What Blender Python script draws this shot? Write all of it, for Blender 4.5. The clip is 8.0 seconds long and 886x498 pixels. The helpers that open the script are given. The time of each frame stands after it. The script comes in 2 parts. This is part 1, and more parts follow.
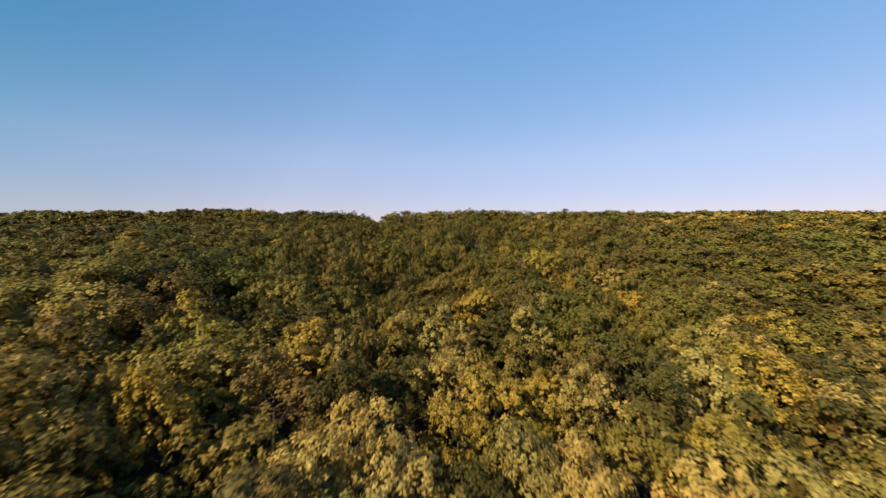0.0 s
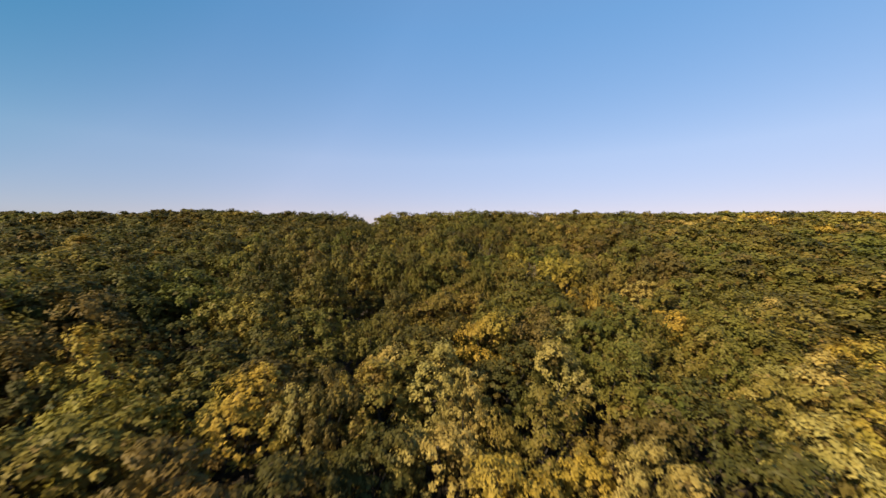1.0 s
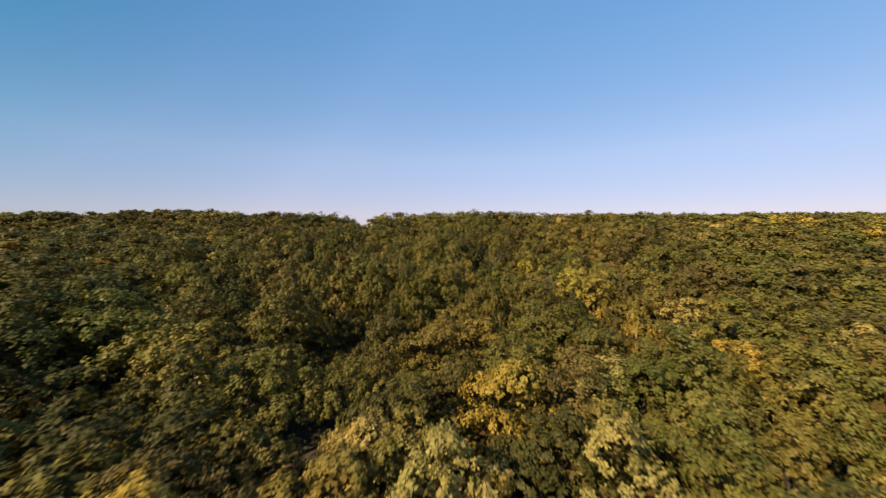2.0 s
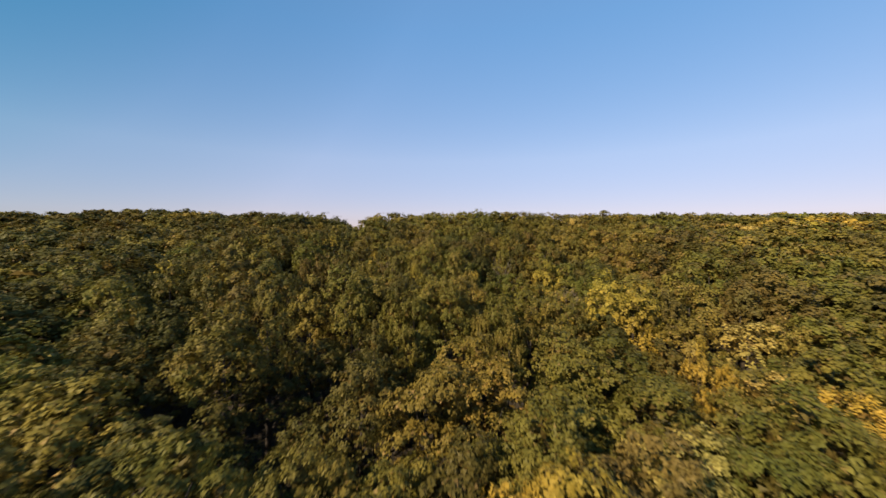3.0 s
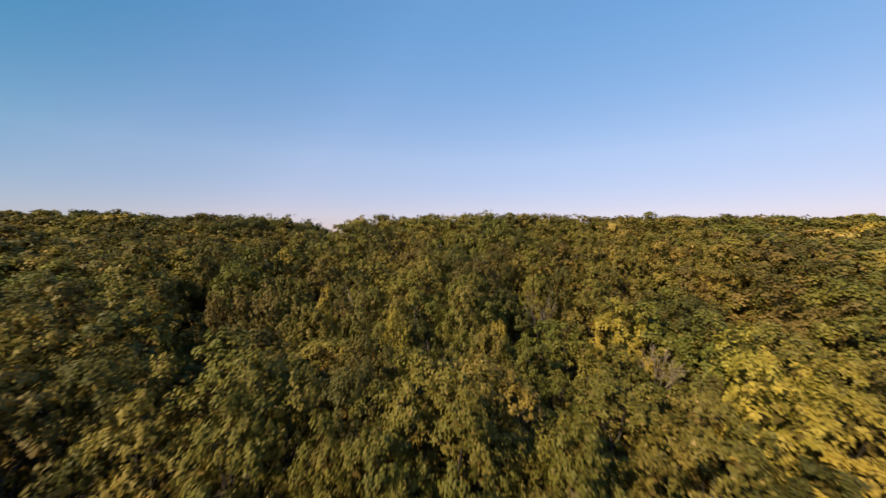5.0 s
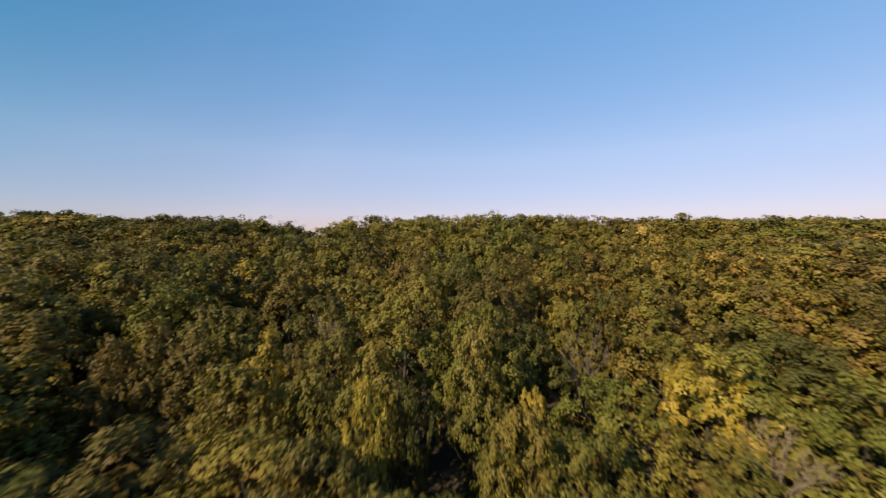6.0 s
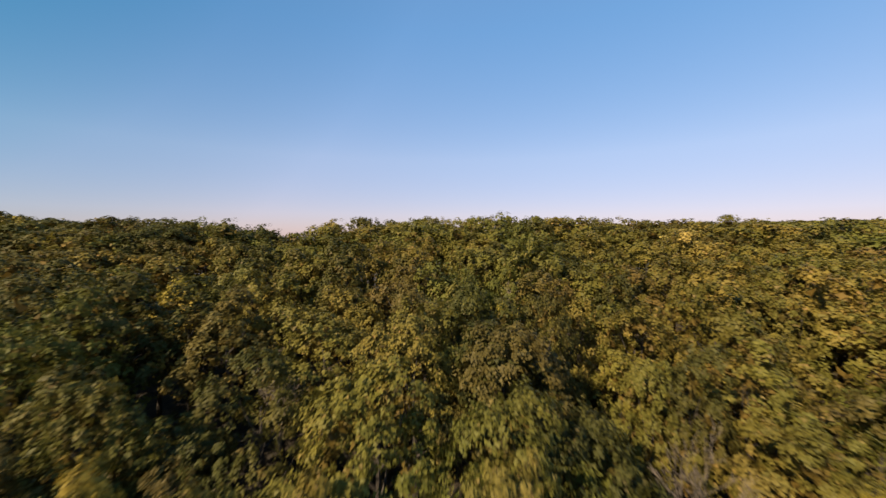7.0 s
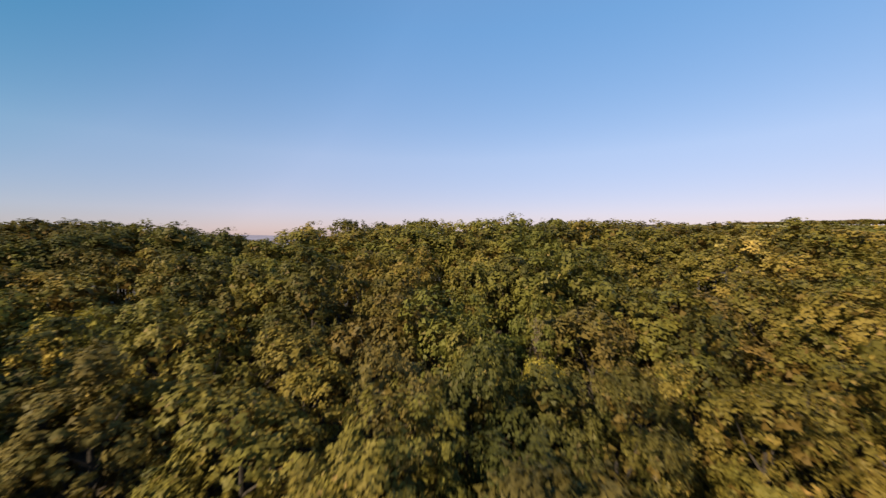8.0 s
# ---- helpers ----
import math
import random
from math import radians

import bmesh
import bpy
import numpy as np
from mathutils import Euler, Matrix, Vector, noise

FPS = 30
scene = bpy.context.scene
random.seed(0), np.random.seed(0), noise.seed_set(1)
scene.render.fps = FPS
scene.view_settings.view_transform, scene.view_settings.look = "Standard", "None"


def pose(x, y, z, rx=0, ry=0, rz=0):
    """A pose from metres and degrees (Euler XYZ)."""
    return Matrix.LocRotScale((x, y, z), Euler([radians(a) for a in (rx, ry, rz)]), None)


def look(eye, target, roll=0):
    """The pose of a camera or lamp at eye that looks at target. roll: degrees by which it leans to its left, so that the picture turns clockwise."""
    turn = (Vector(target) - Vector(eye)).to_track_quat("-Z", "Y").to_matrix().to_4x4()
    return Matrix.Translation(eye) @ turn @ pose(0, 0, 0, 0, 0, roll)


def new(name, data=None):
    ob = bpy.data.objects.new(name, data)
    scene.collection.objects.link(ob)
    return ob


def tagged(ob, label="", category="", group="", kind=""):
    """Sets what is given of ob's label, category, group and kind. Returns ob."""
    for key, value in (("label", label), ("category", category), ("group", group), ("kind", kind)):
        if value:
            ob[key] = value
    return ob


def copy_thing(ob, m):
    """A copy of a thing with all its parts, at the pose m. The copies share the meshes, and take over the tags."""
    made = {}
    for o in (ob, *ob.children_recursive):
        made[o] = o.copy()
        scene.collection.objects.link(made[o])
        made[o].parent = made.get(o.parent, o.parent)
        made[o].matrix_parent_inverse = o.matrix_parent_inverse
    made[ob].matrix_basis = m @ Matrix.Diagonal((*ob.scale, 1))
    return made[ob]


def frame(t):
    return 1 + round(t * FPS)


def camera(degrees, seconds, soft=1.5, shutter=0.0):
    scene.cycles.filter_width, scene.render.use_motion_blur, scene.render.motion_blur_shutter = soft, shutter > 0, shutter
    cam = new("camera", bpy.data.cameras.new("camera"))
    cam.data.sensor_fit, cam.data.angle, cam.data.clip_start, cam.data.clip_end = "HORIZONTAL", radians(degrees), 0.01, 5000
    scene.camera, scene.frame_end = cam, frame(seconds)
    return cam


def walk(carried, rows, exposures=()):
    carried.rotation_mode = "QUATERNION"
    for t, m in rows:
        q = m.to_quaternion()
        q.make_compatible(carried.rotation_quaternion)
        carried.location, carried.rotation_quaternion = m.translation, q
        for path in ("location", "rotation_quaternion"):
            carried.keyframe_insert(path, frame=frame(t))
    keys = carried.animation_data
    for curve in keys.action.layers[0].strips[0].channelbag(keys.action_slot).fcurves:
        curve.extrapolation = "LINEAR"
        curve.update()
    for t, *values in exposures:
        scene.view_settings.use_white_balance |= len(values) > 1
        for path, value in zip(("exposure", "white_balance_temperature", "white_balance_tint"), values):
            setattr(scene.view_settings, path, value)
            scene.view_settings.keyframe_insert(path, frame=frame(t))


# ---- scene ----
cam = camera(101.8, 8.0, soft=1.42, shutter=0.5)
# the flight: metres flown, first eye's height, look-down at the start
METRES, EYE, TILT, LEAN, TURN = 60.0, 20.0, -2.2, 0.0, 0.0
ROWS = [
    (0.0, 0.0, 0.0, 0.0, 0.0, -0.0, 0.0),
    (0.5, 0.0, 0.0652, 0.0077, -0.04, 0.04, -0.01),
    (1.0, 0.0002, 0.125, 0.0148, -0.07, 0.08, -0.01),
    (1.5, 0.0001, 0.1897, 0.0225, -0.11, 0.11, -0.01),
    (3.0, -0.001, 0.3747, 0.0442, -0.21, 0.09, -0.07),
    (3.5, -0.0012, 0.4396, 0.0517, -0.24, 0.11, -0.05),
    (4.0, -0.001, 0.4993, 0.0591, -0.25, 0.08, -0.02),
    (4.5, -0.0008, 0.5634, 0.0674, -0.25, 0.07, -0.06),
    (6.0, -0.0019, 0.7466, 0.0917, -0.33, -0.04, -0.06),
    (6.5, -0.0019, 0.8115, 0.0998, -0.4, -0.03, -0.05),
    (7.0, -0.0014, 0.8708, 0.1083, -0.4, -0.1, -0.06),
    (7.5, -0.0007, 0.9344, 0.1172, -0.38, -0.22, -0.1),
    (8.0, 0.0002, 0.9921, 0.1247, -0.37, -0.27, -0.12),
]
EXPOSURE = 0.75
walk(cam, [(t, pose(0, 0, EYE, TILT, LEAN, TURN) @ pose(METRES * x, METRES * y, METRES * z, 90 + pitch, roll, yaw)) for t, x, y, z, yaw, pitch, roll in ROWS],
     exposures=[(0.0, EXPOSURE), (8.0, EXPOSURE)])

# ---- node helpers ----
def ramp(nt, source, stops):
    r = nt.nodes.new("ShaderNodeValToRGB")
    els = r.color_ramp.elements
    while len(els) < len(stops):
        els.new(0.5)
    for e, (p, c) in zip(els, stops):
        e.position, e.color = p, (*c, 1)
    nt.links.new(source, r.inputs["Fac"])
    return r.outputs["Color"]


def mixed(nt, fac, a, b, mode="MIX"):
    n = nt.nodes.new("ShaderNodeMix")
    n.data_type, n.blend_type = "RGBA", mode
    for socket, value in ((n.inputs[0], fac), (n.inputs[6], a), (n.inputs[7], b)):
        if isinstance(value, (int, float)):
            socket.default_value = value
        elif isinstance(value, tuple):
            socket.default_value = (*value, 1)
        else:
            nt.links.new(value, socket)
    return n.outputs[2]


# ---- daylight ----
SUN_AZIMUTH, SUN_HEIGHT = 228.0, 34.0      # clockwise from the way of flight; degrees over the horizon
world = bpy.data.worlds.new("world")
scene.world = world
world.use_nodes = True
wn = world.node_tree
sky = wn.nodes.new("ShaderNodeTexSky")
sky.sky_type, sky.sun_disc = "NISHITA", False
sky.sun_elevation, sky.sun_rotation = radians(SUN_HEIGHT), radians(SUN_AZIMUTH)
sky.altitude, sky.air_density, sky.dust_density, sky.ozone_density = 200, 1.0, 0.15, 3.5
soft_sky = wn.nodes.new("ShaderNodeGamma")
soft_sky.inputs["Gamma"].default_value = 0.46
wn.links.new(sky.outputs["Color"], soft_sky.inputs["Color"])
clear = wn.nodes.new("ShaderNodeHueSaturation")
clear.inputs["Saturation"].default_value = 1.68
clear.inputs["Value"].default_value = 1.6
wn.links.new(soft_sky.outputs["Color"], clear.inputs["Color"])
# thin lilac haze low over the horizon
way = wn.nodes.new("ShaderNodeTexCoord")
parts = wn.nodes.new("ShaderNodeSeparateXYZ")
wn.links.new(way.outputs["Generated"], parts.inputs[0])
haze = wn.nodes.new("ShaderNodeValToRGB")
haze.color_ramp.elements.new(0.2)
for stop, at, tint in zip(haze.color_ramp.elements, (0.0, 0.2, 0.48), ((0.73, 0.585, 0.735), (1.20, 0.905, 0.92), (0.92, 0.95, 1.02))):
    stop.position, stop.color = at, (*tint, 1)
wn.links.new(parts.outputs["Z"], haze.inputs["Fac"])
lilac = wn.nodes.new("ShaderNodeMix")
lilac.data_type, lilac.blend_type = "RGBA", "MULTIPLY"
lilac.inputs[0].default_value = 1.0
wn.links.new(clear.outputs["Color"], lilac.inputs[6])
wn.links.new(haze.outputs["Color"], lilac.inputs[7])
# darker, deeper blue painted into the sky towards the upper left
up_left = wn.nodes.new("ShaderNodeVectorMath")
up_left.operation = "DOT_PRODUCT"
up_left.inputs[1].default_value = (-0.75, 0.1, 0.65)
wn.links.new(way.outputs["Generated"], up_left.inputs[0])
deep = ramp(wn, up_left.outputs["Value"], [(0.46, (1, 1, 1)), (0.70, (0.73, 0.85, 0.87)), (0.87, (0.33, 0.665, 0.68))])
wn.links.new(mixed(wn, 1.0, lilac.outputs[2], deep, "MULTIPLY"), wn.nodes["Background"].inputs["Color"])
wn.nodes["Background"].inputs["Strength"].default_value = 0.15
sun_data = bpy.data.lights.new("sun", "SUN")
sun_data.energy, sun_data.angle, sun_data.color = 5.75, radians(0.6), (1.0, 0.80, 0.555)
sun = new("sun", sun_data)
az, el = radians(SUN_AZIMUTH), radians(SUN_HEIGHT)
sun.matrix_world = look((0, 0, 60), (-math.sin(az) * math.cos(el), -math.cos(az) * math.cos(el), 60 - math.sin(el)))


# ---- materials ----
def material(name, rough=0.8):
    m = bpy.data.materials.new(name)
    m.use_nodes = True
    b = m.node_tree.nodes["Principled BSDF"]
    b.inputs["Roughness"].default_value = rough
    return m, m.node_tree, b


def noise_of(nt, scale, detail=3, coords="Object"):
    tc = nt.nodes.new("ShaderNodeTexCoord")
    n = nt.nodes.new("ShaderNodeTexNoise")
    n.inputs["Scale"].default_value, n.inputs["Detail"].default_value = scale, detail
    nt.links.new(tc.outputs[coords], n.inputs["Vector"])
    return n.outputs["Fac"]


def leaf_material(name, base, second, old, through_light=0.27, bias=0.0):
    """Leaves: each leaf has its own tone, each branch leans to one of two colours, some leaves are old."""
    m, nt, b = material(name, 0.55)
    geo = nt.nodes.new("ShaderNodeNewGeometry")
    info = nt.nodes.new("ShaderNodeObjectInfo")
    branch = ramp(nt, noise_of(nt, 0.75, 2), [(0.40 + bias, base), (0.62 + bias * 0.5, second)])
    tone = ramp(nt, geo.outputs["Random Per Island"], [(0.0, (0.84, 0.85, 0.84)), (0.7, (1.03, 1.03, 1.03)), (1.0, (1.2, 1.19, 1.15))])
    c = mixed(nt, 1.0, branch, tone, "MULTIPLY")
    aged = ramp(nt, geo.outputs["Random Per Island"], [(0.955, (0, 0, 0)), (0.965, (1, 1, 1))])
    c = mixed(nt, aged, c, old)
    tree = ramp(nt, info.outputs["Random"], [(0.0, (0.84, 0.86, 0.85)), (1.0, (1.12, 1.1, 1.07))])
    c = mixed(nt, 1.0, c, tree, "MULTIPLY")
    # whole trees lean to green or to brown
    spot = nt.nodes.new("ShaderNodeTexNoise")
    spot.inputs["Scale"].default_value, spot.inputs["Detail"].default_value = 0.2, 1
    nt.links.new(geo.outputs["Position"], spot.inputs["Vector"])
    lean = ramp(nt, spot.outputs["Fac"], [(0.36, (0.82, 0.89, 0.88)), (0.5, (1.0, 1.0, 1.0)), (0.64, (1.14, 1.09, 1.05))])
    c = mixed(nt, 1.0, c, lean, "MULTIPLY")
    stand = nt.nodes.new("ShaderNodeTexNoise")
    stand.inputs["Scale"].default_value, stand.inputs["Detail"].default_value = 0.09, 2
    nt.links.new(geo.outputs["Position"], stand.inputs["Vector"])
    c = mixed(nt, 1.0, c, ramp(nt, stand.outputs["Fac"], [(0.38, (0.94, 1.02, 1.0)), (0.5, (1.01, 1.0, 1.0)), (0.62, (1.065, 0.985, 0.95))]), "MULTIPLY")
    nt.links.new(c, b.inputs["Base Color"])
    b.inputs["Specular IOR Level"].default_value = 0.12
    tr = nt.nodes.new("ShaderNodeBsdfTranslucent")
    nt.links.new(c, tr.inputs["Color"])
    mix = nt.nodes.new("ShaderNodeMixShader")
    mix.inputs[0].default_value = through_light
    nt.links.new(b.outputs[0], mix.inputs[1])
    nt.links.new(tr.outputs[0], mix.inputs[2])
    nt.links.new(mix.outputs[0], nt.nodes["Material Output"].inputs["Surface"])
    return m


LEAVES = {
    "green": leaf_material("green_leaves", (0.108, 0.099, 0.0192), (0.142, 0.125, 0.0246), (0.168, 0.124, 0.0360)),
    # dark trees; also picked to darken the left side and the openings
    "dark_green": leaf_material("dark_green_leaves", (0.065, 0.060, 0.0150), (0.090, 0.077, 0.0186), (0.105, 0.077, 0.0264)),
    "turning": leaf_material("turning_leaves", (0.123, 0.104, 0.0207), (0.182, 0.141, 0.0342), (0.242, 0.172, 0.0519), bias=0.11),
    "olive": leaf_material("olive_leaves", (0.152, 0.121, 0.0242), (0.185, 0.144, 0.0313), (0.235, 0.158, 0.0519)),
    "pale_yellow": leaf_material("pale_yellow_leaves", (0.262, 0.204, 0.052), (0.340, 0.266, 0.076), (0.180, 0.136, 0.042)),
    "amber": leaf_material("amber_leaves", (0.248, 0.182, 0.0270), (0.335, 0.246, 0.0430), (0.180, 0.130, 0.0320)),
    "russet": leaf_material("russet_leaves", (0.108, 0.080, 0.0220), (0.138, 0.100, 0.0275), (0.096, 0.078, 0.0286)),
    # warm shade between the leaves, put into the colour as brown
    "inner": leaf_material("shade_brown_inner_leaves", (0.096, 0.067, 0.0169), (0.116, 0.083, 0.0200), (0.083, 0.063, 0.0225)),
}


def bark_material():
    m, nt, b = material("grey_bark", 0.9)
    c = ramp(nt, noise_of(nt, 9, 5), [(0.3, (0.018, 0.014, 0.010)), (0.7, (0.046, 0.036, 0.025))])
    nt.links.new(c, b.inputs["Base Color"])
    bump = nt.nodes.new("ShaderNodeBump")
    bump.inputs["Distance"].default_value = 0.02
    nt.links.new(noise_of(nt, 30, 4), bump.inputs["Height"])
    nt.links.new(bump.outputs[0], b.inputs["Normal"])
    return m


def pale_twig_material():
    m, nt, b = material("pale_dead_twigs", 0.85)
    c = ramp(nt, noise_of(nt, 4, 4), [(0.3, (0.090, 0.070, 0.048)), (0.7, (0.19, 0.150, 0.102))])
    nt.links.new(c, b.inputs["Base Color"])
    return m


def litter_material():
    m, nt, b = material("leaf_litter", 0.95)
    big = ramp(nt, noise_of(nt, 0.08, 4), [(0.35, (0.022, 0.017, 0.010)), (0.65, (0.040, 0.029, 0.016))])
    fine = ramp(nt, noise_of(nt, 3.0, 6), [(0.3, (0.55, 0.55, 0.55)), (0.75, (1.5, 1.4, 1.2))])
    nt.links.new(mixed(nt, 1.0, big, fine, "MULTIPLY"), b.inputs["Base Color"])
    bump = nt.nodes.new("ShaderNodeBump")
    bump.inputs["Distance"].default_value = 0.1
    nt.links.new(noise_of(nt, 5, 5), bump.inputs["Height"])
    nt.links.new(bump.outputs[0], b.inputs["Normal"])
    return m


def field_material():
    m, nt, b = material("dry_meadow", 0.95)
    big = ramp(nt, noise_of(nt, 0.02, 4), [(0.3, (0.18, 0.155, 0.05)), (0.7, (0.25, 0.21, 0.08))])
    fine = ramp(nt, noise_of(nt, 0.8, 5), [(0.3, (0.8, 0.8, 0.8)), (0.7, (1.15, 1.15, 1.1))])
    nt.links.new(mixed(nt, 1.0, big, fine, "MULTIPLY"), b.inputs["Base Color"])
    return m


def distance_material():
    m, nt, b = material("hazed_wooded_land", 1.0)
    # haze over the far woods is put into the colour as blue-grey
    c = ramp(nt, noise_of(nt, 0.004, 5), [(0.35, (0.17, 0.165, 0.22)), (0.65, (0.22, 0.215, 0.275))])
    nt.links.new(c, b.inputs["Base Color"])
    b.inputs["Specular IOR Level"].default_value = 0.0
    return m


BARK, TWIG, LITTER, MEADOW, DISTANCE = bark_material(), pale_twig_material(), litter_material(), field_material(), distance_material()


# ---- the hill ----
def smooth(a, b, v):
    u = np.clip((v - a) / (b - a), 0, 1)
    return u * u * (3 - 2 * u)


def soft_min(a, b, k):
    return -np.logaddexp(-a / k, -b / k) * k


CROWN_OVER_GROUND = 8.2


def hill(x, y):
    """Height of the hillside's canopy over the plan."""
    across, ahead = np.clip(x, -30, 36), np.clip(y, -40, 140)
    slope = 9.09 - 0.146 * across + 0.136 * ahead + 0.00198 * across * ahead + 0.00038 * ahead * ahead
    slope = slope + 3.0 * smooth(78, 94, y) * smooth(-18, -30, x)
    slope = -soft_min(-slope, 6.0 + 0 * slope, 4.0)
    ridge_y = 97 + 14 * smooth(10, 60, x)
    top = 26.2 - 2.7 * np.exp(-((x + 16.6) / 3.2) ** 2) - 0.35 * smooth(0, 8, x) - 0.3 * smooth(8, 20, x) + 0.2 * smooth(40, 80, x)
    top = top - 1.3 * smooth(-14, -24, x) + 0.5 * smooth(-26, -36, x) + 0.9 * smooth(-44, -54, x) - 0.9 * smooth(-60, -72, x) - 0.7 * smooth(-100, -125, x)
    past = np.maximum(y - ridge_y, 0)
    fall = -0.17 + 0.26 * smooth(45, 110, x)
    far = np.clip(past * fall, -34, 12.7)
    return soft_min(slope, top + far, 0.5)


def ground_z(x, y):
    return hill(x, y) - CROWN_OVER_GROUND


def sheet(name, xs, ys, height, mat):
    gx, gy = np.meshgrid(xs, ys)
    gz = height(gx, gy)
    verts = np.stack([gx, gy, gz], -1).reshape(-1, 3)
    n, k = len(xs), len(ys)
    a = (np.arange(k - 1)[:, None] * n + np.arange(n - 1)[None]).ravel()
    faces = np.stack([a, a + 1, a + n + 1, a + n], -1)
    me = bpy.data.meshes.new(name)
    me.from_pydata(verts.tolist(), [], faces.tolist())
    me.materials.append(mat)
    me.polygons.foreach_set("use_smooth", [True] * len(faces))
    return new(name, me)


def stretched(inner, outer, step, count):
    """Even steps within +-inner, then wider and wider ones out to +-outer."""
    mid = np.arange(-inner, inner + 0.1, step)
    side = inner + (outer - inner) * (np.linspace(0, 1, count)[1:] ** 3)
    return np.concatenate([-side[::-1], mid, side])


ground = tagged(sheet("ground", stretched(160, 4800, 5, 30), stretched(160, 4800, 5, 30) + 60, ground_z, LITTER),
                "wooded hillside with brown leaf litter", "ground", kind="structure")
field = tagged(sheet("field", np.linspace(110, 460, 36), np.linspace(140, 300, 20), lambda x, y: ground_z(x, y) + 0.15, MEADOW),
               "dry yellow-green meadow on the hilltop beyond the wood", "field", kind="structure")


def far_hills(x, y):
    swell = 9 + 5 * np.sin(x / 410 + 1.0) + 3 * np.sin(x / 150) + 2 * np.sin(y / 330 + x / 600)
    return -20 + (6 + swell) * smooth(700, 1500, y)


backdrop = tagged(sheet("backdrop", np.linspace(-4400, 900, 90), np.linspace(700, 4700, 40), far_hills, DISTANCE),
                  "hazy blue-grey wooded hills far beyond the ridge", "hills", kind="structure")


# ---- trees ----
def unit(v):
    return v / np.maximum(np.linalg.norm(v, axis=-1, keepdims=True), 1e-9)


def on_sphere(rng, n):
    return unit(rng.normal(size=(n, 3)))


def leaves_at(rng, p, face, size, along=None):
    """Small leaves, narrow at the stalk and broad at the end, at p, facing along face."""
    if along is None:
        along = on_sphere(rng, len(p))
    across = unit(np.cross(face, along))
    along = np.cross(across, face)
    length = size * rng.uniform(0.7, 1.3, (len(p), 1))
    width = length * rng.uniform(0.6, 0.85, (len(p), 1))
    end = p + along * length * 0.45
    return np.stack([p - along * length * 0.55, end - across * width * 0.5, end + across * width * 0.5], 1)


def crown_leaves(rng, boughs, shoots, leaves, size, radius=2.1, depth=4.2, top=9.0, reach=0.34, inner=200, deep_size=0.3, low=1.3):
    """Corner points (n, 3, 3) of a crown's leaves, and which are inner ones: boughs up a rounded cone, leafy shoots over the boughs."""
    k = np.arange(boughs) + 0.5
    up = 1 - low * k / boughs
    turn = k * 2.39996 + rng.uniform(0, 6.3)
    ring = np.clip((1 - up) / 0.95, 0, 1) ** 0.5 * rng.uniform(0.75, 1.15, boughs)
    dome = np.stack([ring * np.cos(turn), ring * np.sin(turn), up], -1)
    bough_r = rng.uniform(0.5, 1.0, boughs)
    centre = dome * np.array([radius, radius, depth])
    centre -= unit(dome) * bough_r[:, None] * 0.8
    centre += rng.normal(0, 0.36, (boughs, 3))
    per = max(3, int(shoots / boughs * 3.2))
    out = on_sphere(rng, boughs * per).reshape(boughs, per, 3)
    away = unit(dome * np.array([1, 1, 0.6]))
    out = unit(out + 0.6 * away[:, None] + np.array([0, 0, 0.4]))
    at = (centre[:, None] + out * (bough_r[:, None, None] * rng.uniform(0.72, 1.28, (boughs, per, 1)))).reshape(-1, 3)
    out = out.reshape(-1, 3)
    gap = np.linalg.norm(at[:, None] - centre[None], axis=-1) / bough_r[None]
    free = np.flatnonzero((gap > 0.8).all(1))
    free = rng.permutation(free)[:shoots]
    lift = np.array([0, 0, top - depth])
    at, out = at[free] + lift, out[free]
    n = len(at)
    # a shoot points out and up; its leaves stand round it in a spiral
    axis = unit(out * 0.75 + np.array([0, 0, 0.5]) + rng.normal(0, 0.38, (n, 3)))
    side = unit(np.cross(axis, on_sphere(rng, n)))
    other = np.cross(axis, side)
    long = reach * rng.uniform(0.6, 1.45, (n, 1, 1))
    s = np.broadcast_to(((np.arange(leaves) + 0.5) / leaves)[None, :, None], (n, leaves, 1))
    a = (np.arange(leaves) * 2.39996)[None, :, None] + rng.uniform(0, 6.3, (n, 1, 1))
    ray = np.cos(a) * side[:, None] + np.sin(a) * other[:, None]
    p = at[:, None] + axis[:, None] * long * (s - 0.4) + ray * long * 0.42 * (1 - 0.6 * s) + rng.normal(0, 0.03, (n, leaves, 3))
    along = unit(ray * (1 - 0.55 * s) + axis[:, None] * (0.25 + 0.6 * s) + rng.normal(0, 0.22, (n, leaves, 3)))
    face = unit(axis[:, None] * 0.75 + out[:, None] * 0.5 + ray * 0.35 + rng.normal(0, 0.3, (n, leaves, 3)))
    shell = leaves_at(rng, p.reshape(-1, 3), face.reshape(-1, 3), size, along.reshape(-1, 3))
    # the foliage inside, its brown standing in for warm shade in the crown
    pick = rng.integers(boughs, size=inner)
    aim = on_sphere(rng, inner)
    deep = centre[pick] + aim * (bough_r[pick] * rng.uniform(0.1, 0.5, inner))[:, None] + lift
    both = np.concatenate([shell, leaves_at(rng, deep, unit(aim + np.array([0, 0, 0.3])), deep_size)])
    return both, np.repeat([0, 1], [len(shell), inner])


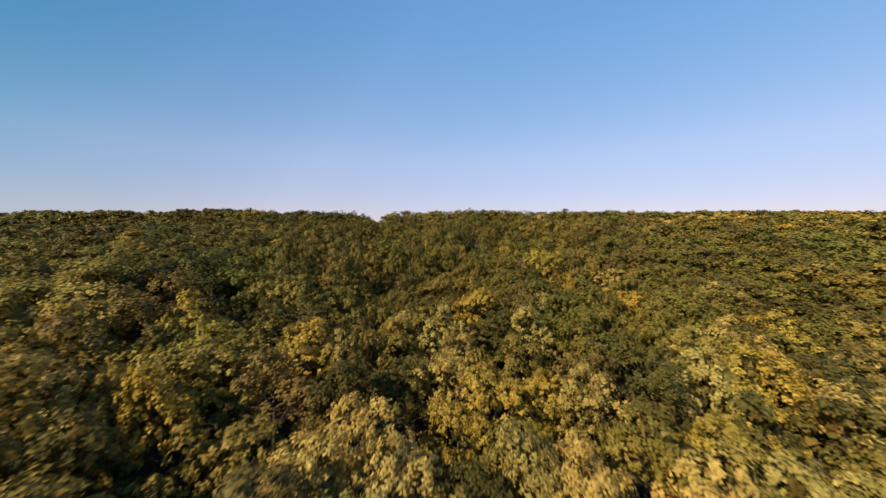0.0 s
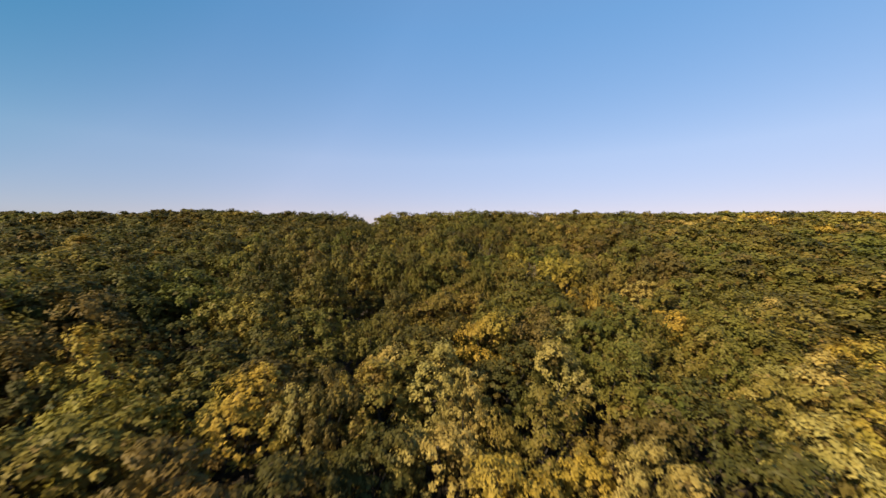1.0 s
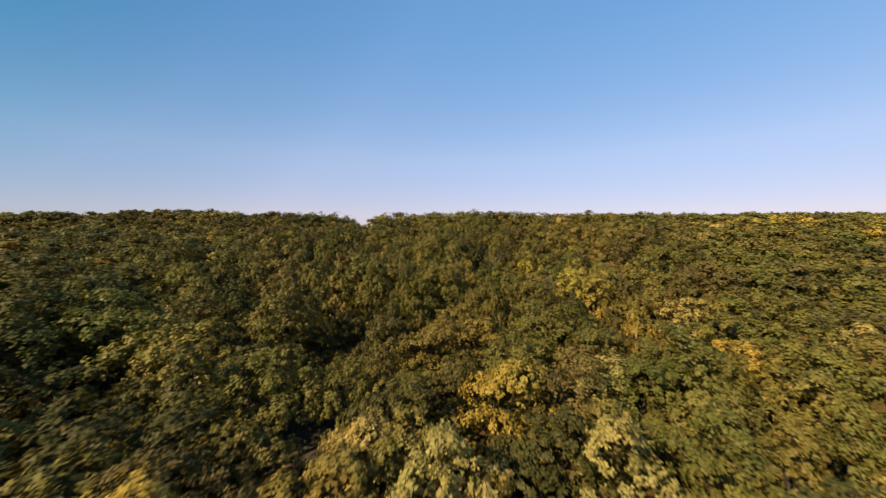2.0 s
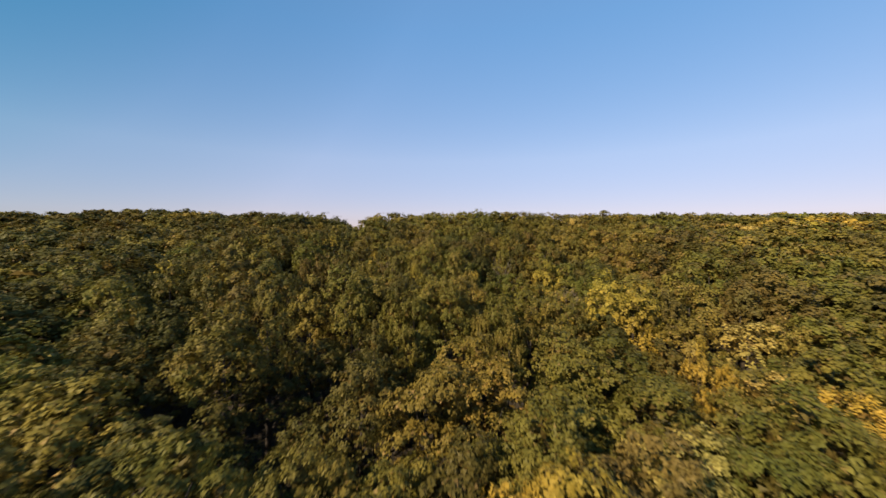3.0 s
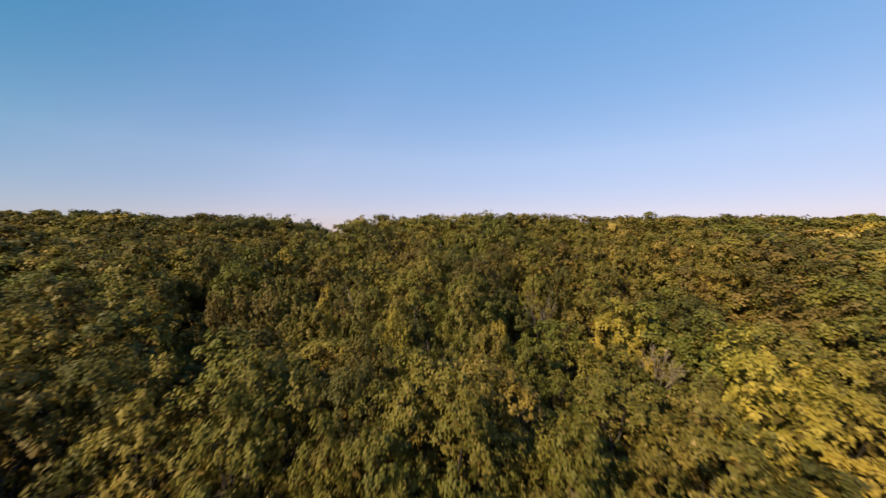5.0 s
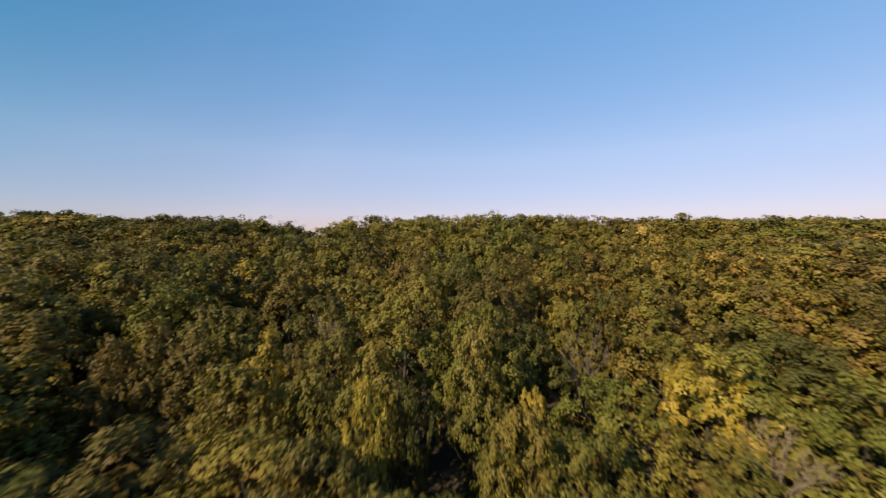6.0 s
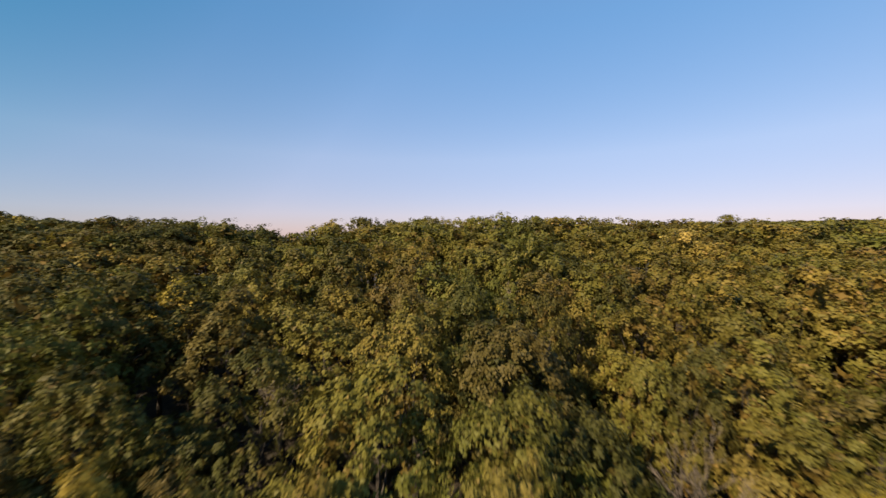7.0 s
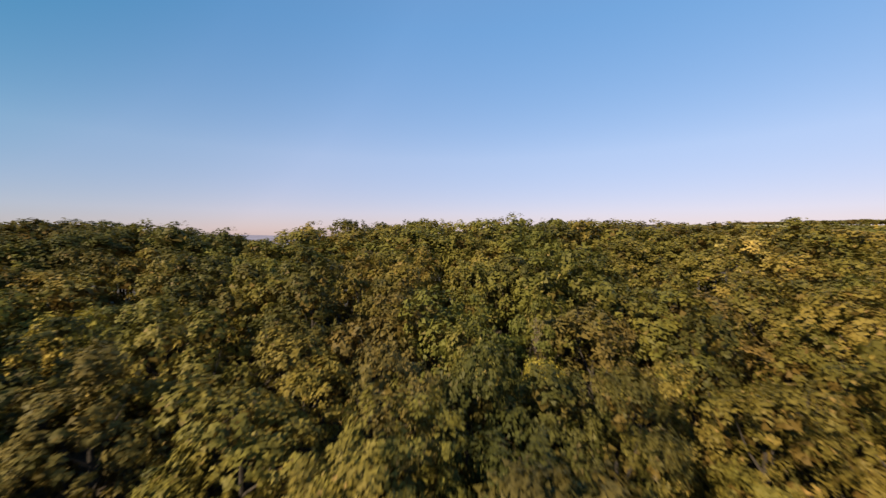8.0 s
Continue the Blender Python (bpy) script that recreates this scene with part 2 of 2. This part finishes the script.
def leaf_mesh(name, leaves, mats, index=None):
    n = len(leaves)
    me = bpy.data.meshes.new(name)
    me.vertices.add(n * 3)
    me.vertices.foreach_set("co", leaves.reshape(-1).astype(np.float32))
    me.loops.add(n * 3)
    me.loops.foreach_set("vertex_index", np.arange(n * 3, dtype=np.int32))
    me.polygons.add(n)
    me.polygons.foreach_set("loop_start", np.arange(0, n * 3, 3, dtype=np.int32))
    for m in mats:
        me.materials.append(m)
    if index is not None:
        me.polygons.foreach_set("material_index", index.astype(np.int32))
    me.update(calc_edges=True)
    return me


def limb(bm, a, b, ra, rb, sides=6):
    """A tapered round limb from a to b."""
    a, b = Vector(a), Vector(b)
    way = (b - a).normalized()
    side = way.orthogonal().normalized()
    other = way.cross(side)
    rings = []
    for p, r in ((a, ra), (b, rb)):
        rings.append([bm.verts.new(p + (side * math.cos(k * math.tau / sides) + other * math.sin(k * math.tau / sides)) * r) for k in range(sides)])
    for k in range(sides):
        bm.faces.new((rings[0][k], rings[0][(k + 1) % sides], rings[1][(k + 1) % sides], rings[1][k]))
    bm.faces.new(rings[1])


def trunk_mesh(rng, name="trunk"):
    bm = bmesh.new()
    bend = rng.uniform(-0.25, 0.25, 2)
    limb(bm, (0, 0, -0.4), (bend[0] * 0.5, bend[1] * 0.5, 2.6), 0.19, 0.14, 8)
    limb(bm, (bend[0] * 0.5, bend[1] * 0.5, 2.55), (bend[0], bend[1], 6.9), 0.14, 0.05, 7)
    for k in range(7):
        z = 2.9 + k * 0.55
        a = k * 2.4 + rng.uniform(-0.4, 0.4)
        r = rng.uniform(1.2, 1.9) * (1 - 0.08 * k)
        f = (z - 2.55) / 4.35
        start = (bend[0] * (0.5 + 0.5 * f), bend[1] * (0.5 + 0.5 * f), z)
        elbow = (start[0] + math.cos(a) * r * 0.55, start[1] + math.sin(a) * r * 0.55, z + 0.6)
        end = (start[0] + math.cos(a + 0.2) * r, start[1] + math.sin(a + 0.2) * r, z + 1.6)
        limb(bm, start, elbow, 0.055, 0.035, 5)
        limb(bm, elbow, end, 0.035, 0.01, 5)
    me = bpy.data.meshes.new(name)
    bm.to_mesh(me)
    bm.free()
    me.materials.append(BARK)
    return me


LABELS = {
    "green": ("green-leaved oak tree in the dense wood", "tree"),
    "dark_green": ("dark green oak tree with shaded dense crown", "tree"),
    "olive": ("olive-green oak tree turning yellow in autumn", "tree"),
    "pale_yellow": ("pale straw-yellow autumn tree with leafy clumps", "tree"),
    "turning": ("green oak tree with branches turning yellow", "tree"),
    "amber": ("golden amber autumn tree among green oaks", "tree"),
    "russet": ("russet-brown autumn tree with dull withered leaves", "tree"),
}
KINDS = list(LABELS)
SHAPES = 7
shape_rng = np.random.default_rng(11)


def crown_set(shoots, leaves, size, reach, inner, deep_size):
    return [crown_leaves(shape_rng, 19 + k % 5, shoots, leaves, size, radius=2.0 + 0.13 * (k % 4), depth=3.6 - 0.25 * (k % 3), reach=reach, inner=inner, deep_size=deep_size) for k in range(SHAPES)]


# three sets of crowns: the farther from the flight line, the fewer and larger the leaves
CROWNS = crown_set(370, 22, 0.128, 0.31, 400, 0.25) + crown_set(330, 16, 0.168, 0.33, 330, 0.28) + crown_set(250, 11, 0.222, 0.36, 220, 0.34)
TRUNKS = [trunk_mesh(shape_rng) for k in range(3 * SHAPES)]
models = {}


def tree(kind, shape):
    """An oak: trunk with limbs, and a crown of leaf clumps."""
    top = new("tree")
    tagged(top, *LABELS[kind], group="trees of the hillside wood")
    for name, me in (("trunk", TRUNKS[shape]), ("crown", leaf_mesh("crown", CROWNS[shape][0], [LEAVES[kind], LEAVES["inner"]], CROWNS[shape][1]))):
        ob = new(name, me)
        ob.parent = top
    return top


def plant(kind, shape, x, y, turn, scale, tall):
    m = pose(x, y, float(ground_z(np.float64(x), np.float64(y))), 0, 0, turn)
    key = (kind, shape)
    if key in models:
        ob = copy_thing(models[key], m)
    else:
        ob = models[key] = tree(kind, shape)
        ob.matrix_basis = m
    ob.scale = (scale, scale, tall)
    return ob


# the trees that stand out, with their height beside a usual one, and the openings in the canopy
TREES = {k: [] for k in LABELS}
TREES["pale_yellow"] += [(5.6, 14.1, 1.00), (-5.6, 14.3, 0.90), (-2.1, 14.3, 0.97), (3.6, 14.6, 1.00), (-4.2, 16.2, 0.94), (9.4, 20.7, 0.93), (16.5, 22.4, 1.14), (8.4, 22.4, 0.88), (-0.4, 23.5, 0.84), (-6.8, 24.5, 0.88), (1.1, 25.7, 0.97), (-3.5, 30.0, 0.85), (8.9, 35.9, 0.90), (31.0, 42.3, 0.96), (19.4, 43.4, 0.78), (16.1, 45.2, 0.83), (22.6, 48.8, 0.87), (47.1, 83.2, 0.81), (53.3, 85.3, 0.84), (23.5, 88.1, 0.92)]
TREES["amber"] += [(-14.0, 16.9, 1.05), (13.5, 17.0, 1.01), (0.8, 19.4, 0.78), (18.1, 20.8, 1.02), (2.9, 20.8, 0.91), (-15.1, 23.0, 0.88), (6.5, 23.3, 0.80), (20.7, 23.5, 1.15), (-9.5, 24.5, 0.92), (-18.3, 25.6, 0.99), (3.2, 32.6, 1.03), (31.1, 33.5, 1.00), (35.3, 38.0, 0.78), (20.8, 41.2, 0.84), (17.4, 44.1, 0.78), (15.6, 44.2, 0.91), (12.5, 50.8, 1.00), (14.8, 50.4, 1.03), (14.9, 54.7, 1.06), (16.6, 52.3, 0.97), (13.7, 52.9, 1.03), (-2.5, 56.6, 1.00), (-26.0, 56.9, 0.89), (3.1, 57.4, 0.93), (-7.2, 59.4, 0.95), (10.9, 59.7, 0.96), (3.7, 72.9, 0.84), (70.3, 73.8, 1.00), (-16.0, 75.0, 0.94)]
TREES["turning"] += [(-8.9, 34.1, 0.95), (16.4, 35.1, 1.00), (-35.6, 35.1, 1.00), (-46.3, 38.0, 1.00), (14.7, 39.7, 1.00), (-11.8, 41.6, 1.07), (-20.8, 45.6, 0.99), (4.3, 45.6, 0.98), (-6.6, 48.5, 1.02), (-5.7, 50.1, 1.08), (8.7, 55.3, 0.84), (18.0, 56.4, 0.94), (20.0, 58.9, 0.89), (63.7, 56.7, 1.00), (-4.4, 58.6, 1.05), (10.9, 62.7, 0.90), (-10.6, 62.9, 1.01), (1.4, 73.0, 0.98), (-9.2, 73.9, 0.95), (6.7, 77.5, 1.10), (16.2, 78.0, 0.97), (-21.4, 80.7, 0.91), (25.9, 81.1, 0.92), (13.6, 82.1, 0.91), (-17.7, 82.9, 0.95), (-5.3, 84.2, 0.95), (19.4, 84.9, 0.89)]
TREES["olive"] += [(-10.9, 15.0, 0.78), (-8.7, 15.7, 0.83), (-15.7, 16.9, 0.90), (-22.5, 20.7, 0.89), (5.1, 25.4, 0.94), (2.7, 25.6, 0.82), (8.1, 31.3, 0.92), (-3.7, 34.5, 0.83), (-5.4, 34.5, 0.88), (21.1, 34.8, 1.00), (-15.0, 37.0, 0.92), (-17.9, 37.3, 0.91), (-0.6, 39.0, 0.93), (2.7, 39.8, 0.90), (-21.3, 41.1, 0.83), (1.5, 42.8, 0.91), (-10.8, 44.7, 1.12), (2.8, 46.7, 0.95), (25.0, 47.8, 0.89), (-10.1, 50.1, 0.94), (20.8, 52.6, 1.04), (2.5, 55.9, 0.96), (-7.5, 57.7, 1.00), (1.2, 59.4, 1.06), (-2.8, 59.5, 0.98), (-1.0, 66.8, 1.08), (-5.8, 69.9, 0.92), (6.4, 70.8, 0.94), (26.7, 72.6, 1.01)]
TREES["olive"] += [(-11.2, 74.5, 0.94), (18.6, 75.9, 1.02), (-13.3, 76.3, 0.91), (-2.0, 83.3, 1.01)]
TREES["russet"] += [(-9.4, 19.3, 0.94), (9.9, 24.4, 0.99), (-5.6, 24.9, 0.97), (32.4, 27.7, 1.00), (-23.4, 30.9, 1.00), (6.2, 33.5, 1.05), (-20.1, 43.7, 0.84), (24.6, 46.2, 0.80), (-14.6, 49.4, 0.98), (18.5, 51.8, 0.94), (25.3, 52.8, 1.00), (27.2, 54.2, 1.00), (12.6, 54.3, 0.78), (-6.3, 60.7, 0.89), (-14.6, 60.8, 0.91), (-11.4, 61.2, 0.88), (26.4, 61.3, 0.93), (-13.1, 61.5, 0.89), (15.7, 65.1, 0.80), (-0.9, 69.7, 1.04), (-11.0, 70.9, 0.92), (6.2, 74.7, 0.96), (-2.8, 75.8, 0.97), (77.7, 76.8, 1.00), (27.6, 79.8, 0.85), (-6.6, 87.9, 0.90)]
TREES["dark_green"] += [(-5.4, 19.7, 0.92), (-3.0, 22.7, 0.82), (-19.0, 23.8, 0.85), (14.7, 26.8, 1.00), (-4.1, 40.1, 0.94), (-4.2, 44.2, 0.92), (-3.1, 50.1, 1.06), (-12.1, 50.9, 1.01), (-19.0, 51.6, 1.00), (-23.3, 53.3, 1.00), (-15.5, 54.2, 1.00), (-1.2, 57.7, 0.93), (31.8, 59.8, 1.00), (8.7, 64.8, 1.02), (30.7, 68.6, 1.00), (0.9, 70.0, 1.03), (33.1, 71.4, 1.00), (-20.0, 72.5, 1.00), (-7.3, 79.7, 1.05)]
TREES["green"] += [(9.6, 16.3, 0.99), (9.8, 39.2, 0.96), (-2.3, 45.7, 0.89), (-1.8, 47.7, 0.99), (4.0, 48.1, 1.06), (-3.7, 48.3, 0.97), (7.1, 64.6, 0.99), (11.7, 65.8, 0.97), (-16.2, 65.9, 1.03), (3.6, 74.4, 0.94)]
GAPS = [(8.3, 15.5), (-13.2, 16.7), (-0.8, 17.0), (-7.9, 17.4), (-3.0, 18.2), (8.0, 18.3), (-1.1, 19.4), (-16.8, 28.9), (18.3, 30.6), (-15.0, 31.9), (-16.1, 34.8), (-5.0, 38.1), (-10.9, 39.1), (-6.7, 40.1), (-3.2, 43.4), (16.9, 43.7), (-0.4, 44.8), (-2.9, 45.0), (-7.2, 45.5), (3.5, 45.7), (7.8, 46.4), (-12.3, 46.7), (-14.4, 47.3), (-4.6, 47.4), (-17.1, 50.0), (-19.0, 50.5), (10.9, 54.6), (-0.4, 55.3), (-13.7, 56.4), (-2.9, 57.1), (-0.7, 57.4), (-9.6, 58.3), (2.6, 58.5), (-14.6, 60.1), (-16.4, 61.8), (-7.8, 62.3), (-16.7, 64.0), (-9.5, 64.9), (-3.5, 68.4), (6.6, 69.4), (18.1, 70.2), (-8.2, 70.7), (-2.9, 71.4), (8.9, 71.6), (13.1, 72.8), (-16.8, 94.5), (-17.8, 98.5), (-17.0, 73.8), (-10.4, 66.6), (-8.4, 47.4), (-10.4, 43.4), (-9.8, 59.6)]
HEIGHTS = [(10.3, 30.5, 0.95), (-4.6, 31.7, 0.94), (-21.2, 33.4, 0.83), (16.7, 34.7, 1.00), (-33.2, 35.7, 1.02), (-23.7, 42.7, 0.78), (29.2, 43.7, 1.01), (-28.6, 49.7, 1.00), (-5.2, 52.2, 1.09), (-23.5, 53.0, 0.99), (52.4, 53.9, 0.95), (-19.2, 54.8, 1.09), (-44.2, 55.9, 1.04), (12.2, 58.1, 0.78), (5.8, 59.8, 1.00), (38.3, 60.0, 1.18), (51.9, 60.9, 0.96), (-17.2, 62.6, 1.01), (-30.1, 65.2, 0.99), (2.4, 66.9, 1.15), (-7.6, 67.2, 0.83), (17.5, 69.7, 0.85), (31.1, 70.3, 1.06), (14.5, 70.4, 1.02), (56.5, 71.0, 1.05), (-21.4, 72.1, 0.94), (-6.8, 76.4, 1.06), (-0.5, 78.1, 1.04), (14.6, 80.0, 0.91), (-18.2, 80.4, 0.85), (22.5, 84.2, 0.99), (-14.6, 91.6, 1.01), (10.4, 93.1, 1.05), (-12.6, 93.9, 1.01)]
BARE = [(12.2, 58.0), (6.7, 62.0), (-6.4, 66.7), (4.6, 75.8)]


def forest_plan():
    """All trees: x, y, kind, scale, tall. The chosen ones first, then the rest on an uneven grid."""
    rng = np.random.default_rng(5)
    rows = []
    taken = [(x, y, 1.7 if y < 33 else 2.6 if x < -3 else 2.3 if x < 2 or y < 60 else 1.7) for x, y in GAPS] + [(x, y, 2.2 if x > 9 else 1.3) for x, y in BARE]
    holes = np.array(GAPS)
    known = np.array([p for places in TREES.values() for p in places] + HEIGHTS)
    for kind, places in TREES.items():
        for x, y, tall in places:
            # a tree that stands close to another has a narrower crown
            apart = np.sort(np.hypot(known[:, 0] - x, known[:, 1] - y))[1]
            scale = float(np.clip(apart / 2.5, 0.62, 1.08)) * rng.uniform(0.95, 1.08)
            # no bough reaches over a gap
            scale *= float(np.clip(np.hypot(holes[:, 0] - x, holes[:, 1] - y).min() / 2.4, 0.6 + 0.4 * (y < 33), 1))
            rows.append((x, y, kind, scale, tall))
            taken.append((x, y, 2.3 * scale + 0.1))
    # low dark trees added to cover bare ground and stand for the openings' shade
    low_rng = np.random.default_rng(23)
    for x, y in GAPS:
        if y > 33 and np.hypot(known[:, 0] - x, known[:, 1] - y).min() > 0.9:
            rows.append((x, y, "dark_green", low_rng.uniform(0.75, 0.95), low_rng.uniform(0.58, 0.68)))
    step = 3.12
    for j in range(-4, 86):
        for i in range(-105, 106):
            x = (i + 0.5 * (j % 2)) * step + rng.uniform(-0.95, 0.95)
            y = j * step * 0.866 + rng.uniform(-0.95, 0.95)
            draw, scale, tall = rng.random(), rng.uniform(0.92, 1.25), rng.uniform(0.80, 1.12)
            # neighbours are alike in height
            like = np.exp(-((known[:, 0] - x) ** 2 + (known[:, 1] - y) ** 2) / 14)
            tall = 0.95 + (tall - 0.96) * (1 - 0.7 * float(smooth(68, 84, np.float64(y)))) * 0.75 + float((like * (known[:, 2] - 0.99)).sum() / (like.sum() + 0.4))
            if y < 2 or abs(x) > 1.26 * y + 10 or y > 109 + 11 * (x > 30):
                continue
            if any((x - a) ** 2 + (y - b) ** 2 < r * r for a, b, r in taken):
                continue
            # farther off the trees are older and wider
            old = float(max(smooth(84, 92, np.float64(y)), smooth(24, 32, np.float64(abs(x)))))
            if noise.noise((x * 7.7, y * 7.7, 9.0)) < -0.9 + 0.62 * old:
                continue
            scale *= (1 + 0.35 * old) * float(np.clip(np.hypot(holes[:, 0] - x, holes[:, 1] - y).min() / 3.3, 0.75, 1))
            patch = noise.noise((x * 0.045, y * 0.06, 3.0))
            early = 1 - float(smooth(25, 35, np.float64(y)))
            warm = 0.03 + 0.8 * early + 0.08 * max(patch, 0) + 0.34 * float(smooth(54, 64, np.float64(y)) * smooth(95, 85, np.float64(y)) * (1 - 0.65 * smooth(4, 9, np.float64(x))))
            # the left side's shade is put in as darker tree kinds
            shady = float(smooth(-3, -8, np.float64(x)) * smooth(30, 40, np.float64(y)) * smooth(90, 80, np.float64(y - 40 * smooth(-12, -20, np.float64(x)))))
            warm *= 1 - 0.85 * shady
            if draw < warm * 0.4:
                kind = "pale_yellow" if early > 0.3 else "turning"
            elif draw < warm * 0.44:
                kind = "russet"
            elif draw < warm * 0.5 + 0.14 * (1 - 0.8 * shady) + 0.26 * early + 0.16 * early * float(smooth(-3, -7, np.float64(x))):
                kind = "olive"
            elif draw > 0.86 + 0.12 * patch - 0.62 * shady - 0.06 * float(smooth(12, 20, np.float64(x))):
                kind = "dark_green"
            else:
                kind = "green"
            # the sunny side above the dead trees is golden and brown
            if 7 < x < 40 and 51 < y < 80 and 0.34 < draw < 0.47:
                kind = "russet" if draw < 0.44 or y > 64 else "amber"
            if 11 < x < 17 and 49.5 < y < 57:
                kind = "amber"
            if x > 50 and y > 80 and draw < 0.4:
                kind = "amber" if draw < 0.18 else "olive"
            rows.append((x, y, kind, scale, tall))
    # the wood goes on round the start of the flight
    side_rng = np.random.default_rng(17)
    for j in range(-12, 19):
        for i in range(-20, 21):
            x = (i + 0.5 * (j % 2)) * step + side_rng.uniform(-0.95, 0.95)
            y = j * step * 0.866 + side_rng.uniform(-0.95, 0.95)
            draw = side_rng.random()
            if y < 2 or abs(x) > 1.26 * y + 10:
                rows.append((x, y, "olive" if draw < 0.4 else "turning" if draw < 0.6 else "green", side_rng.uniform(0.85, 1.25), side_rng.uniform(0.80, 1.12)))
    # a belt of trees behind the meadow
    for k in range(190):
        x = 206 + k * 1.3 + rng.uniform(-1, 1)
        rows.append((x, 302 + 3.5 * (k % 5) + rng.uniform(-1.5, 1.5), ("green", "olive", "russet")[int(rng.integers(3))], rng.uniform(1.7, 2.3), rng.uniform(0.42, 0.56) + 0.3 * float(smooth(215, 310, np.float64(x)))))
    return rows


forest = forest_plan()
plant_rng = np.random.default_rng(8)
NEAR_X, NEAR_START, NEAR_END = 19.0, 9.0, 92.0


def in_sight(x, y):
    """How near the flight sees a tree at its nearest."""
    over = max(10 - 0.085 * y, 4.0)
    return math.sqrt(max(over / 0.69, abs(x) / 1.23, y - 59.5) ** 2 + x * x + over * over)


near = [r for r in forest if abs(r[0]) < NEAR_X and NEAR_START < r[1] < NEAR_END]
rest = [r for r in forest if not (abs(r[0]) < NEAR_X and NEAR_START < r[1] < NEAR_END)]
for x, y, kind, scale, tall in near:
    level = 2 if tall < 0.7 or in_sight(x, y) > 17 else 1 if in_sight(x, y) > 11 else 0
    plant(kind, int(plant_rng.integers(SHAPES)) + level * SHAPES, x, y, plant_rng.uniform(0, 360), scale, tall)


# the wood beyond, as one mass
def far_wood():
    rng = np.random.default_rng(21)
    levels = ((30, [crown_leaves(rng, 17, 220, 10, 0.22, radius=2.1 + 0.1 * k, depth=3.6 - 0.15 * k, reach=0.38, inner=100, deep_size=0.45, low=1.15) for k in range(5)]),
              (46, [crown_leaves(rng, 16, 225, 8, 0.24, radius=2.1 + 0.1 * k, depth=3.6 - 0.15 * k, reach=0.40, inner=70, deep_size=0.55, low=1.1) for k in range(5)]),
              (75, [crown_leaves(rng, 14, 175, 5, 0.33, radius=2.1 + 0.1 * k, depth=3.6 - 0.15 * k, reach=0.38, inner=36, deep_size=0.7, low=1.0) for k in range(6)]),
              (1e9, [crown_leaves(rng, 12, 115, 4, 0.50, radius=2.1 + 0.1 * k, depth=3.6 - 0.15 * k, reach=0.40, inner=30, deep_size=0.8, low=1.0) for k in range(6)]),
              (1e12, [crown_leaves(rng, 11, 55, 3, 0.80, radius=2.1 + 0.1 * k, depth=3.6 - 0.15 * k, reach=0.5, inner=30, deep_size=0.9, low=1.0) for k in range(4)]))
    quads, index = [], []
    for x, y, kind, scale, tall in rest:
        d = 1e10 if y < 2 or abs(x) > 1.26 * y + 10 else in_sight(x, y)
        shapes = next(s for limit, s in levels if d < limit)
        q, inside = shapes[int(rng.integers(len(shapes)))]
        a = rng.uniform(0, 6.28)
        c, s = math.cos(a) * scale, math.sin(a) * scale
        p = np.stack([q[..., 0] * c - q[..., 1] * s + x, q[..., 0] * s + q[..., 1] * c + y, q[..., 2] * tall + float(ground_z(np.float64(x), np.float64(y))) - (2.6 * tall if y > 250 else 0)], -1)
        quads.append(p)
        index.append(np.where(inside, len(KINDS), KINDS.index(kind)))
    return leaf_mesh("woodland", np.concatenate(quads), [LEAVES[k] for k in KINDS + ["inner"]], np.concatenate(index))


def far_trunks():
    verts, faces = [], []
    for x, y, kind, scale, tall in rest:
        z = float(ground_z(np.float64(x), np.float64(y)))
        n = len(verts)
        for h, r in ((-0.4, 0.18), (7.2 * tall, 0.05)):
            verts += [(x + r, y, z + h), (x, y + r, z + h), (x - r, y, z + h), (x, y - r, z + h)]
        faces += [(n + k, n + (k + 1) % 4, n + 4 + (k + 1) % 4, n + 4 + k) for k in range(4)]
    me = bpy.data.meshes.new("trunks")
    me.from_pydata(verts, [], faces)
    me.materials.append(BARK)
    return me


woodland = tagged(new("woodland", far_wood()), "dense autumn oak wood covering the hill and ridge", "woodland", kind="stuff")
new("trunks", far_trunks()).parent = woodland


# ---- bare trees ----
def bare_tree_mesh(rng):
    bm = bmesh.new()

    def grow(p, way, length, r, level):
        end = p + way * length
        limb(bm, p, end, max(r, 0.008), max(r * 0.6, 0.006), 5 if level < 2 else 3)
        if level == 5:
            return
        for k in range(3 if level else 8):
            turn = Vector(rng.normal(0, 1, 3))
            new_way = (way + turn * 0.32 + Vector((0, 0, 0.15))).normalized()
            part_length = length * (rng.uniform(0.45, 0.7) if level else rng.uniform(0.22, 0.34))
            grow(p + way * length * (rng.uniform(0.5, 1.0) if level else rng.uniform(0.82, 1.0)), new_way, part_length, r * 0.58, level + 1)

    grow(Vector((0, 0, -0.3)), Vector((0.03, 0.02, 1)).normalized(), 6.6, 0.06, 0)
    me = bpy.data.meshes.new("trunk")
    bm.to_mesh(me)
    bm.free()
    me.materials.append(TWIG)
    return me


bare_rng = np.random.default_rng(4)
for (x, y), size in zip(BARE, (0.72, 0.82, 0.76, 0.8)):
    ob = tagged(new("bare_tree"), "bare pale-grey dead tree standing in a dark gap", "tree", "bare trees in the wood")
    ob.matrix_basis = pose(x, y, float(ground_z(np.float64(x), np.float64(y))), 0, 0, bare_rng.uniform(0, 360))
    ob.scale = (size, size, size)
    new("trunk", bare_tree_mesh(bare_rng)).parent = ob
